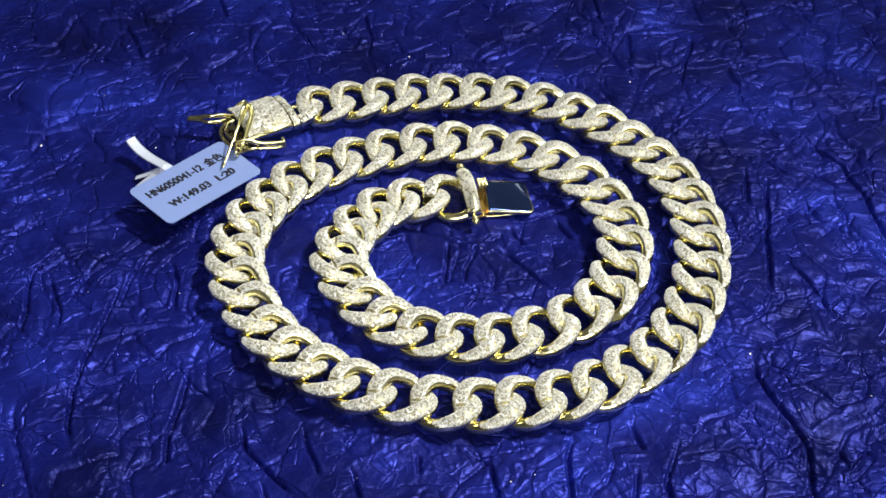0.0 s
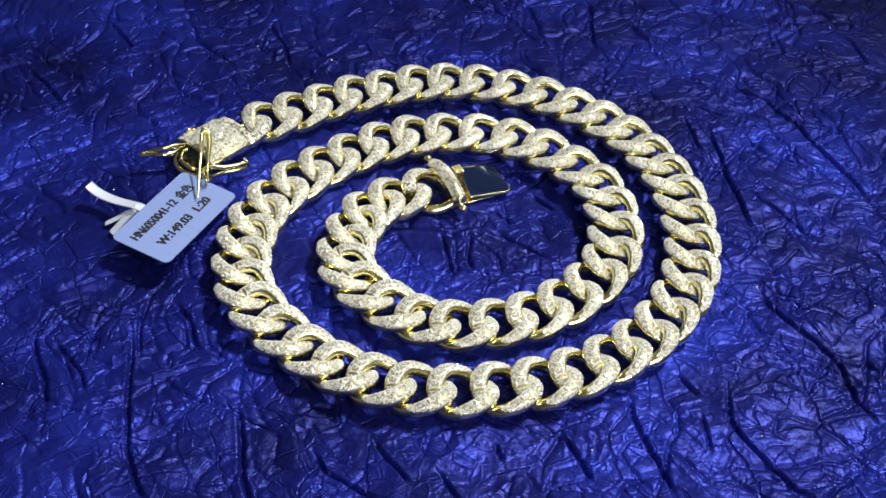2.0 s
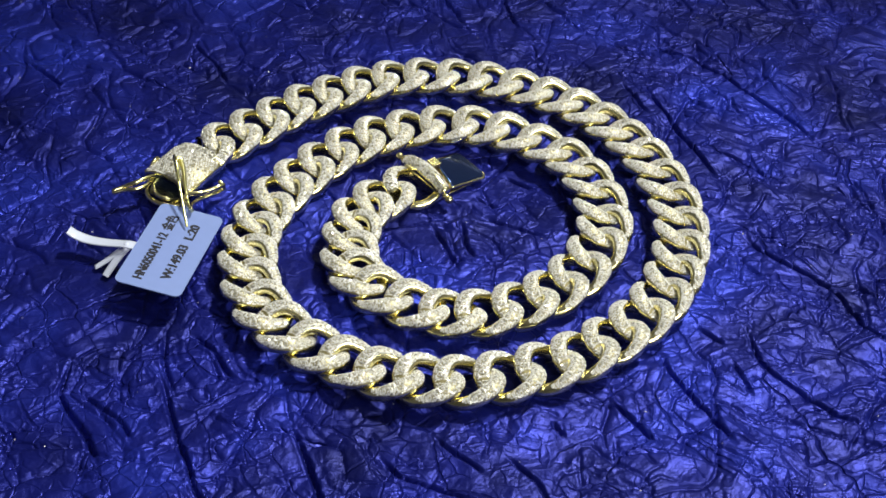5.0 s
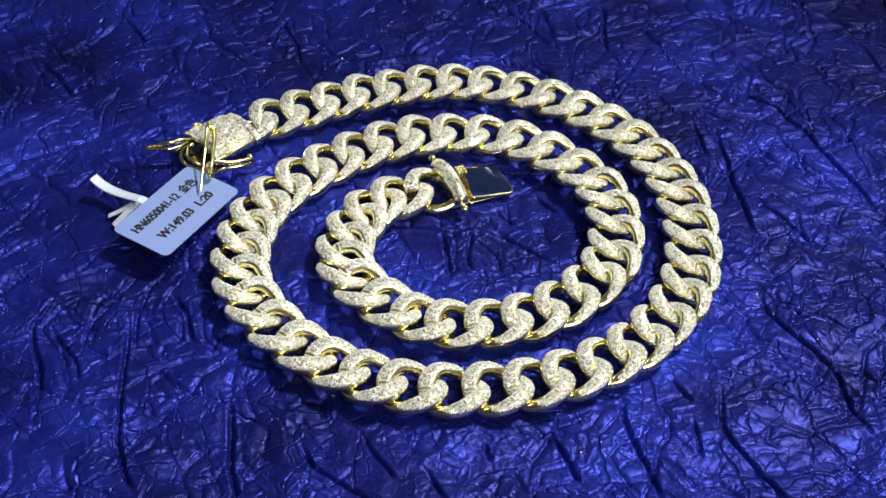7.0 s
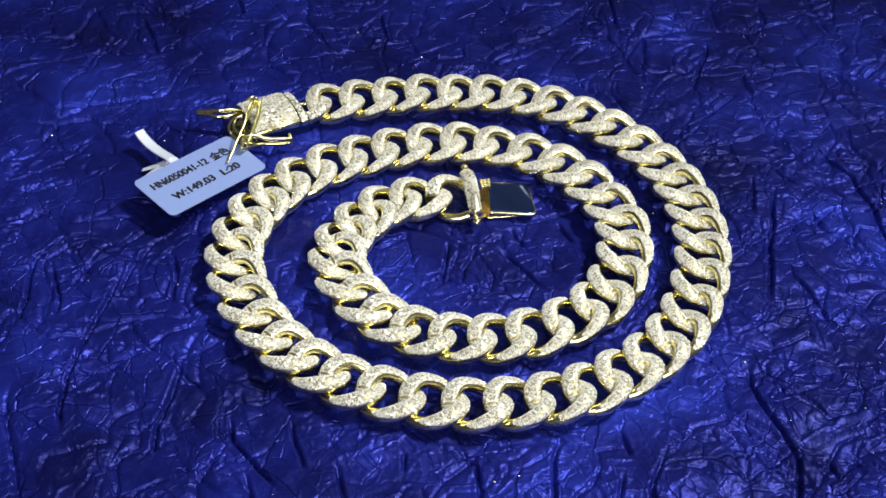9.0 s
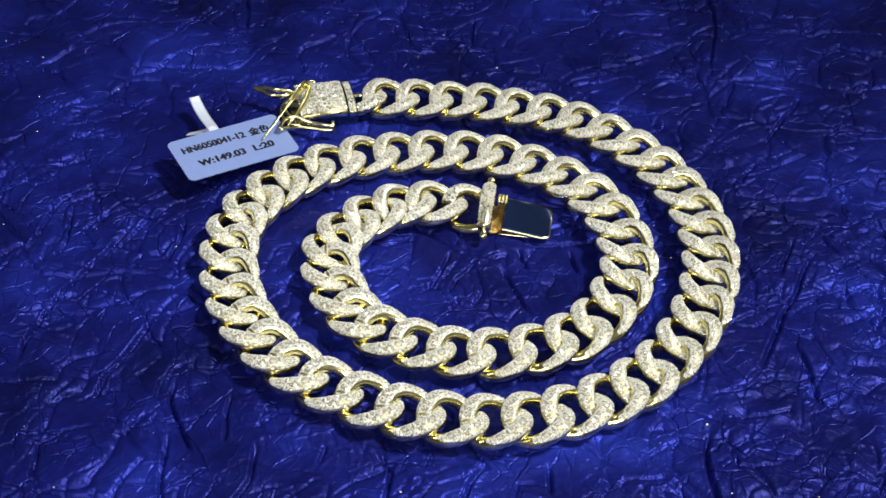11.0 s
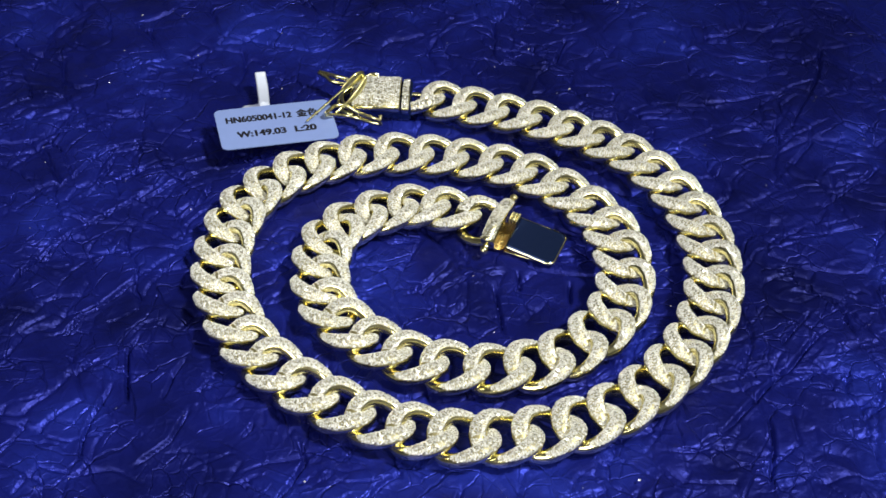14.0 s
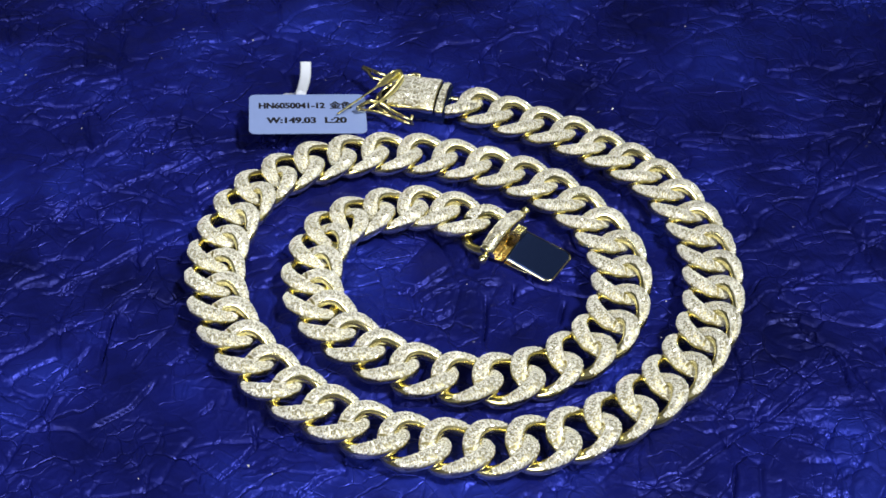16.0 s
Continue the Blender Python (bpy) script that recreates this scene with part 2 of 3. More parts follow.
CREASES.append(([(51.8, -18.0), (56.8, -22.9)], 0.28, 1.4))
CREASES.append(([(85.6, -4.2), (89.7, -8.2)], 0.28, 1.4))
CREASES.append(([(-44.1, -32.4), (-41.3, -42.4), (-37.4, -52.4), (-34.5, -59.4), (-30.6, -66.5), (-27.7, -69.5)], 0.32, 1.8))
CREASES.append(([(-22.3, -45.2), (-19.4, -52.2), (-16.5, -59.3), (-13.5, -63.3), (-13.6, -66.4)], 0.32, 1.8))
CREASES.append(([(-7.3, -51.1), (-3.3, -55.1), (3.7, -58.1), (9.7, -60.1)], 0.32, 1.8))
CREASES.append(([(2.8, -45.9), (5.8, -50.0), (10.8, -54.0)], 0.28, 1.4))
CREASES.append(([(-39.9, -24.3), (-36.0, -27.3), (-32.1, -34.2)], 0.28, 1.4))
CREASES.append(([(53.2, 78.3), (60.2, 73.6), (66.2, 71.9), (71.2, 66.2), (78.2, 56.5), (84.2, 48.8), (88.2, 41.0)], 0.32, 1.8))
CREASES.append(([(52.9, 57.8), (57.7, 46.1), (61.6, 33.3), (63.5, 26.4)], 0.32, 1.8))
CREASES.append(([(20.5, 100.4), (24.2, 88.0), (26.1, 79.3)], 0.28, 1.4))
CREASES.append(([(47.8, 58.6), (52.7, 47.9)], 0.28, 1.4))
CREASES.append(([(-93.9, 34.6), (-83.4, 25.1)], 0.28, 1.4))
CREASES.append(([(-84.4, 57.8), (-75.9, 48.4)], 0.28, 1.4))
CREASES.append(([(-50.8, 68.3), (-44.0, 61.8), (-40.2, 54.2)], 0.28, 1.4))
CREASES.append(([(23.1, -42.7), (25.1, -45.7)], 0.28, 1.4))
CREASES.append(([(57.8, -28.0), (60.8, -35.1)], 0.28, 1.4))
CREASES.append(([(-57.1, -38.5), (-50.3, -44.4), (-48.3, -48.4)], 0.28, 1.4))
CREASES.append(([(3.6, 7.2), (5.6, 2.3), (8.5, -5.6)], 0.28, 1.4))
CREASES.append(([(11.9, 17.3), (16.9, 15.4)], 0.28, 1.4))
CREASES.append(([(12.8, 11.4), (17.8, 9.5), (25.8, 6.6)], 0.28, 1.4))
CREASES.append(([(8.7, 9.3), (9.6, 2.3), (11.5, -1.6)], 0.28, 1.4))
CREASES.append(([(19.0, 24.4), (24.0, 21.5)], 0.28, 1.4))
CREASES.append(([(-52.4, -55.5), (-57.2, -45.5), (-60.1, -39.5), (-59.0, -31.5)], 0.32, 1.8))
CREASES.append(([(-41.2, -38.3), (-43.1, -32.4), (-44.9, -23.4)], 0.28, 1.4))
CREASES.append(([(-23.7, 120.6), (-8.3, 106.0), (3.3, 90.2)], 0.28, 1.4))
CREASES.append(([(44.9, 63.4), (49.9, 63.5), (56.0, 61.8)], 0.28, 1.4))
CREASES.append(([(64.7, 35.4), (70.7, 31.6), (76.8, 25.7)], 0.28, 1.4))
CREASES.append(([(2.6, -60.1), (10.6, -67.2), (18.7, -72.3)], 0.28, 1.4))
CREASES.append(([(13.9, -49.9), (19.9, -55.9), (23.9, -64.0)], 0.28, 1.4))


def crinkled_paper():
    nx, ny = 880, 856
    x, y = np.meshgrid(np.linspace(-138, 127, nx), np.linspace(-98, 160, ny))
    wx = x + 6 * soft_noise(x / 17, y / 17, 1) + 1.6 * soft_noise(x / 6, y / 6, 2) 
    wy = y + 6 * soft_noise(x / 17, y / 17, 3) + 1.6 * soft_noise(x / 6, y / 6, 4) 
    rough = np.clip(soft_noise(x / 22, y / 22, 40) * 2.2 + 0.75, 0.25, 1.2)
    busy = np.clip(soft_noise(x / 9, y / 9, 41) * 2.5 + 0.7, 0.15, 1.2)
    # gently folded faces
    h = 1.7 * facets(wx / 15, wy / 15, 5) + 1.2 * np.abs(facets(wx / 8.3 + 3, wy / 8.3, 6)) + 0.6 * rough * facets(wx / 4.6, wy / 4.6 + 5, 7)
    h = h + busy * (0.26 * np.abs(facets(wx / 2.6, wy / 2.6, 8)) + 0.1 * facets(wx / 1.7, wy / 1.7, 30))
    # sharp narrow cracks of several sizes, each in its own patches
    for size, seed, narrow, deep, share in ((17, 10, 0.012, 1.3, 0.6), (12, 50, 0.015, 1.1, 0.5), (9, 20, 0.02, 1.0, 0.6), (7, 52, 0.026, 0.8, 0.4), (5.2, 45, 0.034, 0.6, 0.3)):
        patch = np.clip(soft_noise(x / (size * 1.5), y / (size * 1.5), seed + 1) * 4 + share, 0, 1)
        groove = np.exp(-np.abs(facets(wx / size + seed, wy / size, seed)) / narrow)
        h = h - deep * patch * groove
    # thin raised wrinkles
    h = h + 0.3 * busy * np.exp(-np.abs(facets(wx / 6, wy / 6, 42)) / 0.025)
    h = 0.85 * h
    for points, wide, deep in CREASES:
        h = h + crease(wx * 0.5 + x * 0.5, wy * 0.5 + y * 0.5, points, wide, deep)
    h = h - 1.0
    h = np.where(h > 0.0, 0.4 * np.tanh(h / 0.4), h)
    verts = np.stack([x * MM, y * MM, h * MM], -1).reshape(-1, 3)
    i = np.arange(nx * ny).reshape(ny, nx)
    quads = np.stack([i[:-1, :-1], i[:-1, 1:], i[1:, 1:], i[1:, :-1]], -1).reshape(-1, 4)
    me = bpy.data.meshes.new("paper_sheet")
    me.vertices.add(len(verts))
    me.vertices.foreach_set("co", verts.ravel())
    me.loops.add(quads.size)
    me.loops.foreach_set("vertex_index", quads.ravel())
    me.polygons.add(len(quads))
    me.polygons.foreach_set("loop_start", np.arange(0, quads.size, 4))
    me.polygons.foreach_set("use_smooth", np.ones(len(quads), bool))
    me.update(calc_edges=True)
    me.materials.append(PAPER)
    return tagged(new("paper_sheet", me), "deep blue crinkled glossy paper covering the table", "paper", kind="structure")


crinkled_paper()


# ---- necklace ----
necklace = tagged(new("necklace"), "coiled gold curb chain necklace paved with clear stones", "necklace")
A, B, H = 4.9, 4.5, 1.2     # half length, half width and rise of a link's middle line, mm
WIDE, THICK = 1.5, 1.22      # half width and half thickness of its bar, mm
FLAT, SLOPE = 5.75, 0.26        # the sides are ground to steep flats: distance from the middle, mm, and slope
LIE = H + THICK - 0.40        # height of the chain's middle over the paper, mm


def link_frame(phi):
    c = Vector((A * math.cos(phi), B * math.sin(phi), -H * math.sin(2 * phi)))
    t = Vector((-A * math.sin(phi), B * math.cos(phi), -2 * H * math.cos(2 * phi))).normalized()
    out = t.cross(Vector((0, 0, 1))).normalized()
    return c, t, out, out.cross(t)


def lean_at(phi):
    """The bar's broad face leans outward along the link's sides."""
    return radians(22) * abs(math.sin(phi)) ** 0.7


def raw_point(phi, ang):
    """A point on a link's skin before its sides are ground; ang is 0 on top and a quarter turn on the outer side."""
    c, t, out, top = link_frame(phi)
    e = 2 / 2.25
    s, k = math.sin(ang), math.cos(ang)
    wide = WIDE * (0.95 + 0.14 * math.cos(2 * phi - radians(300)))   # broad where it rides high, slim where it climbs
    px = wide * math.copysign(abs(s) ** e, s)
    pz = THICK * math.copysign(abs(k) ** e, k)
    lean = lean_at(phi)
    return c + out * (px * math.cos(lean) + pz * math.sin(lean)) + top * (pz * math.cos(lean) - px * math.sin(lean))


def link_point(phi, ang):
    p = raw_point(phi, ang)
    edge = FLAT - SLOPE * p.z - 0.2
    over = abs(p.y) - edge
    if over > 0:
        p.y = math.copysign(edge + 0.2 * math.tanh(over / 0.2), p.y)
    return p


def paved(phi, ang):
    """Stones cover the top face of the part that rides high: pointed where the bar climbs, blunt where it dives."""
    ang = (ang + 180) % 360 - 180
    turn = (math.degrees(phi) - 58) % 180 + 58
    rise, fall = (turn - 73) / 34, (211 - turn) / 16
    if rise <= 0 or fall <= 0:
        return False
    p = raw_point(phi, radians(ang))
    return abs(ang + 3) < 56 * min(1, rise ** 0.55, fall ** 0.5) and abs(p.y) < FLAT - SLOPE * p.z + 0.2


def link_mesh(plain_end=False, half=False):
    rings, sides = 72, 24
    verts = [link_point(2 * math.pi * i / rings, 2 * math.pi * j / sides) * MM for i in range(rings) for j in range(sides)]
    faces = [(i * sides + j, ((i + 1) % rings) * sides + j, ((i + 1) % rings) * sides + (j + 1) % sides, i * sides + (j + 1) % sides) for i in range(rings) for j in range(sides)]
    if plain_end:  # only its outer arm, hidden in the clasp at its far end
        faces = [f for f in faces if all(verts[k].x < 0.0029 and verts[k].y > -0.0008 for k in f)]
    if half:  # only the arm that reaches out of the box clasp
        faces = [f for f in faces if all(verts[k].x > -0.0014 and (verts[k].y < 0 or verts[k].x > 0.002) for k in f)]
    me = mesh_from("link", verts, faces, GOLD)
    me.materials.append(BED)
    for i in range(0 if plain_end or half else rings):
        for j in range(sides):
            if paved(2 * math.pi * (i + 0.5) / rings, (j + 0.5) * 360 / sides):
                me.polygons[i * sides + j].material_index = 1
    return me


def add_stone(verts, faces, place, normal, radius, turn, rng, tilt=0.46):
    """A small cut stone: girdle, sloping crown and flat table, a little tilted."""
    n = (normal + Vector(rng.uniform(-tilt, tilt, 3))).normalized()
    side = n.orthogonal().normalized()
    other = n.cross(side)
    base = len(verts)
    for r, up, shift in ((1.0, -0.15, 0.0), (0.95, 0.10, 0.0), (0.58, 0.32, 0.5)):
        for k in range(6):
            a = turn + (k + shift) * math.pi / 3
            verts.append((place + (side * math.cos(a) + other * math.sin(a)) * radius * r + n * radius * up) * MM)
    for row in (0, 6):
        for k in range(6):
            faces.append((base + row + k, base + row + (k + 1) % 6, base + row + 6 + (k + 1) % 6, base + row + 6 + k))
    faces.append(tuple(base + 12 + k for k in range(6)))


def link_stones(only_outer=False, half=False):
    """Small stones packed in staggered, slightly uneven rows over the top and the outer side of a link."""
    verts, faces = [], []
    rng = np.random.RandomState(3)
    for row, ang in enumerate((-56, -47, -38, -29, -20, -11, -2, 7, 16, 25, 34, 44, 55, 64)):
        since = 0.2 * (row % 2)
        phi, last = 0.0, link_point(0, radians(ang))
        while phi < 2 * math.pi - 0.05:
            p = link_point(phi, radians(ang))
            since += (p - last).length
            last = p
            if since >= 0.4:
                since = 0.0
                if not (only_outer and math.sin(phi) < 0.1) and not (only_outer and math.cos(phi) > 0.55) and not (half and (math.cos(phi) < -0.2 or 0.5 < phi < 3)) and paved(phi, ang):
                    a = radians(ang + rng.uniform(-3, 3))
                    p = link_point(phi + rng.uniform(-0.02, 0.02), a)
                    c, t, out, top = link_frame(phi)
                    b = a * 0.85 + lean_at(phi)
                    n = (out * math.sin(b) + top * math.cos(b)).normalized()
                    add_stone(verts, faces, p, n, 0.2 * rng.uniform(0.88, 1.1), rng.uniform(0, 1), rng)
            phi += 0.01
    return mesh_from("stone_paving", verts, faces, STONE, smooth=False)


# middle of the chain at every third link, mm
CENTRE = [(-37.2, 29.2), (-21.2, 43.7), (-2.7, 53.3), (18.3, 53.4), (36.9, 44.3), (48.9, 27.5), (52.7, 6.0), (45.9, -14.2), (30.1, -29.3), (9.2, -37.0), (-11.2, -34.1), (-27.5, -20.8), (-30.9, -0.7), (-21.9, 18.5), (-6.1, 32.8), (14.4, 36.6), (32.3, 26.2), (37.4, 5.8), (26.2, -13.0), (6.8, -20.5), (-10.5, -11.1), (-10.0, 7.4), (5.9, 20.8)]
LINKS = 66
line = smooth_line([(*c, 0) for c in CENTRE], 30)
LINK, STONES, END_STONES = link_mesh(), link_stones(), link_stones(True)
LOOP = link_mesh(True)

for i in range(LINKS):
    at, way = line[10 * i], line[10 * i + 4] - line[max(10 * i - 4, 0)]
    link = child("link", LINK if i < LINKS - 1 else LOOP, necklace)
    jig = RNG.uniform(-1, 1, 3)
    link.matrix_local = pose(at.x * MM, at.y * MM, (LIE + 0.1 * jig[0]) * MM, 2.0 * jig[1], 1.5 * jig[2], math.degrees(math.atan2(way.y, way.x)) + 1.2 * jig[2])
    # the last link is plain gold on its inner side
    child("stone_paving", STONES if i < LINKS - 1 else END_STONES, link, "rows of tiny clear cut stones", "stuff")


# half a link reaches out of the box clasp
ahead = (line[6] - line[0]).normalized()
root = line[0] - ahead * 7.1
half_link = child("link", link_mesh(False, True), necklace)
half_link.matrix_local = pose(root.x * MM, root.y * MM, LIE * MM, 0, 0, math.degrees(math.atan2(ahead.y, ahead.x)) + 3)
child("stone_paving", link_stones(False, True), half_link, "rows of tiny clear cut stones", "stuff")


# ---- box clasp at the outer end of the chain ----
def stones_on(surface, us, vs, radius, rng, jitter=0.06):
    """Stones set in rows over a surface given as a function of two numbers that returns place and normal."""
    verts, faces = [], []
    for i, u in enumerate(us):
        for v in vs:
            v = v + (0.5 * (vs[1] - vs[0]) if i % 2 else 0)
            p, n = surface(u + rng.uniform(-jitter, jitter), v + rng.uniform(-jitter, jitter))
            if p is not None:
                add_stone(verts, faces, p, n, radius * rng.uniform(0.9, 1.08), rng.uniform(0, 1), rng, 0.3)
    return mesh_from("stone_paving", verts, faces, STONE, smooth=False)


SHIFT = Vector((-0.4, -0.6, -0.5))
BOX_AT, BOX_TURN = (-45.1, 17.7), 58.5


def dome(half, rim, rise):
    def height(y):
        return rim + rise * (1 - abs(y / half) ** 2.2)
    return height


def arched_shell(x0, x1, half, rim, rise, thick, low):
    """A lid arched across its width, with side walls and thickness, open at its ends."""
    bm = bmesh.new()
    top = dome(half, rim, rise)
    ys = [half * math.sin(math.pi / 2 * k / 8) for k in range(-8, 9)]
    outer = [(-half, low)] + [(y, top(y)) for y in ys] + [(half, low)]
    inner = [(-half + thick, low)] + [(y * (half - thick) / half, top(y) - thick) for y in ys] + [(half - thick, low)]
    rings = []
    for x in (x0, x0 + 0.25, x1 - 0.25, x1):
        shrink = 0.22 if x in (x0, x1) else 0.0
        rings.append([bm.verts.new(Vector((x, y * (1 - shrink / half), z - (shrink if z > low else 0))) * MM) for y, z in outer])
    cores = [[bm.verts.new(Vector((x, y, z)) * MM) for y, z in inner] for x in (x0, x1)]
    for a, b in zip(rings, rings[1:]):
        for k in range(len(a) - 1):
            bm.faces.new((a[k], a[k + 1], b[k + 1], b[k]))
    for k in range(len(inner) - 1):
        bm.faces.new((cores[0][k], cores[1][k], cores[1][k + 1], cores[0][k + 1]))
        bm.faces.new((rings[0][k], cores[0][k], cores[0][k + 1], rings[0][k + 1]))
        bm.faces.new((rings[-1][k], rings[-1][k + 1], cores[1][k + 1], cores[1][k]))
    for k in (0, -1):
        bm.faces.new((rings[0][k], rings[1][k], rings[2][k], rings[3][k], cores[1][k], cores[0][k]))
    return bm


def box_clasp():
    rng = np.random.RandomState(5)
    clasp = part("box_clasp", arched_shell(-6.4, 3.7, 5.6, 4.3, 1.5, 0.7, 3.1), GOLD, necklace, "gold box clasp paved with clear stones")
    place = pose(BOX_AT[0] * MM, BOX_AT[1] * MM, -0.4 * MM, 0, 0, BOX_TURN)
    clasp.matrix_local = place
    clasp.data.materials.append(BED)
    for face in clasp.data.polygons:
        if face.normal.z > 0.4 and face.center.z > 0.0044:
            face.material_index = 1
    top = dome(5.6, 4.3, 1.5)

    def lid(x, y):
        if abs(y) > 5.3:
            return None, None
        return Vector((x, y, top(y))), Vector((0, (top(y - 0.05) - top(y + 0.05)) * 10, 1)).normalized()

    child("stone_paving", stones_on(lid, np.arange(-6.1, 3.6, 0.47), np.arange(-5.3, 5.3, 0.54), 0.275, rng), clasp, "rows of tiny clear cut stones", "stuff")
    part("end_bar", arched_shell(4.0, 5.7, 5.4, 3.95, 1.35, 0.6, 2.7), GOLD, clasp)
    low = dome(5.4, 3.95, 1.35)

    def bar(x, y):
        if abs(y) > 5.1:
            return None, None
        return Vector((x, y, low(y))), Vector((0, (low(y - 0.05) - low(y + 0.05)) * 10, 1)).normalized()

    child("stone_paving", stones_on(bar, np.arange(4.3, 5.5, 0.47), np.arange(-5.1, 5.1, 0.54), 0.27, rng), clasp, "rows of tiny clear cut stones", "stuff")
    bm = bmesh.new()
    rounded_box(bm, (11.4 * MM, 9.8 * MM, 3.2 * MM), pose(0.4 * MM, 0, 2.25 * MM), 0.35 * MM)
    part("inner_body", bm, PLATE, clasp, "polished inner body, its dark reflection put into the colour", smooth=False)
    bm = bmesh.new()
    rounded_box(bm, (13.4 * MM, 9.0 * MM, 0.55 * MM), pose(-1.0 * MM, 0, 0.45 * MM), 0.22 * MM)
    part("base_plate", bm, GOLD, clasp)
    bm = bmesh.new()
    tube(bm, [Vector(p) * MM for p in ((-6.0, -4.2, 0.7), (-8.6, -3.2, 0.9), (-9.7, 0, 1.1), (-8.8, 3.0, 1.3), (-6.2, 4.2, 2.4), (-5.8, 3.6, 3.4))], [0.5 * MM, 0.55 * MM, 0.5 * MM], flat=1.3)
    tube(bm, [Vector(p) * MM for p in ((-6.0, -2.6, 1.0), (-8.2, -1.8, 1.8), (-8.9, 0.4, 2.4), (-7.6, 2.2, 3.0), (-6.0, 2.2, 3.6))], [0.35 * MM, 0.42 * MM, 0.35 * MM], flat=1.5)
    part("front_rim", bm, GOLD, clasp)
    bm = bmesh.new()
    tube(bm, [Vector(p) * MM for p in ((5.9, -1.6, 2.4), (8.0, -1.5, 2.5), (9.2, 0, 2.5), (8.0, 1.5, 2.6), (5.9, 1.6, 2.6))], [0.55 * MM, 0.55 * MM])
    part("end_ring", bm, GOLD, clasp)
    inverse = place.inverted()

    def wire(name, strands, radius):
        bm = bmesh.new()
        for points, flat in strands:
            tube(bm, [inverse @ ((Vector(p) + SHIFT) * MM) for p in points], [radius * 0.9 * MM, radius * MM, radius * 0.9 * MM], flat=flat)
        part(name, bm, GOLD, clasp, "bent gold wire safety latch")

    wire("latch", [
        (((-37.0, 13.6, 3.4), (-38.2, 12.3, 3.8), (-41.1, 10.6, 3.7), (-43.4, 9.0, 4.5), (-44.2, 6.6, 5.0), (-43.0, 4.6, 5.4), (-42.1, 3.3, 5.6)), 1.3),
        (((-36.9, 13.9, 2.4), (-38.6, 12.2, 2.4), (-41.4, 10.2, 2.4), (-42.6, 8.2, 2.8), (-42.6, 6.0, 3.8), (-42.1, 3.4, 5.2)), 1.1),
        (((-37.0, 13.5, 2.4), (-37.3, 13.6, 3.4), (-38.0, 14.2, 3.9)), 1.2),
    ], 0.42)
    wire("latch", [
        (((-50.3, 14.5, 4.4), (-51.6, 12.7, 5.3), (-53.4, 10.9, 5.5), (-55.6, 10.5, 4.7), (-58.0, 9.4, 4.2)), 1.2),
        (((-50.4, 15.9, 3.6), (-51.2, 13.1, 4.0), (-52.0, 11.3, 4.3), (-53.4, 9.9, 4.5), (-55.6, 9.8, 4.3), (-58.0, 9.2, 3.9)), 1.2),
        (((-49.6, 19.3, 3.2), (-50.6, 19.9, 4.3), (-51.1, 18.9, 4.6), (-51.6, 17.5, 4.2)), 1.4),
    ], 0.42)
    return clasp


box_clasp()


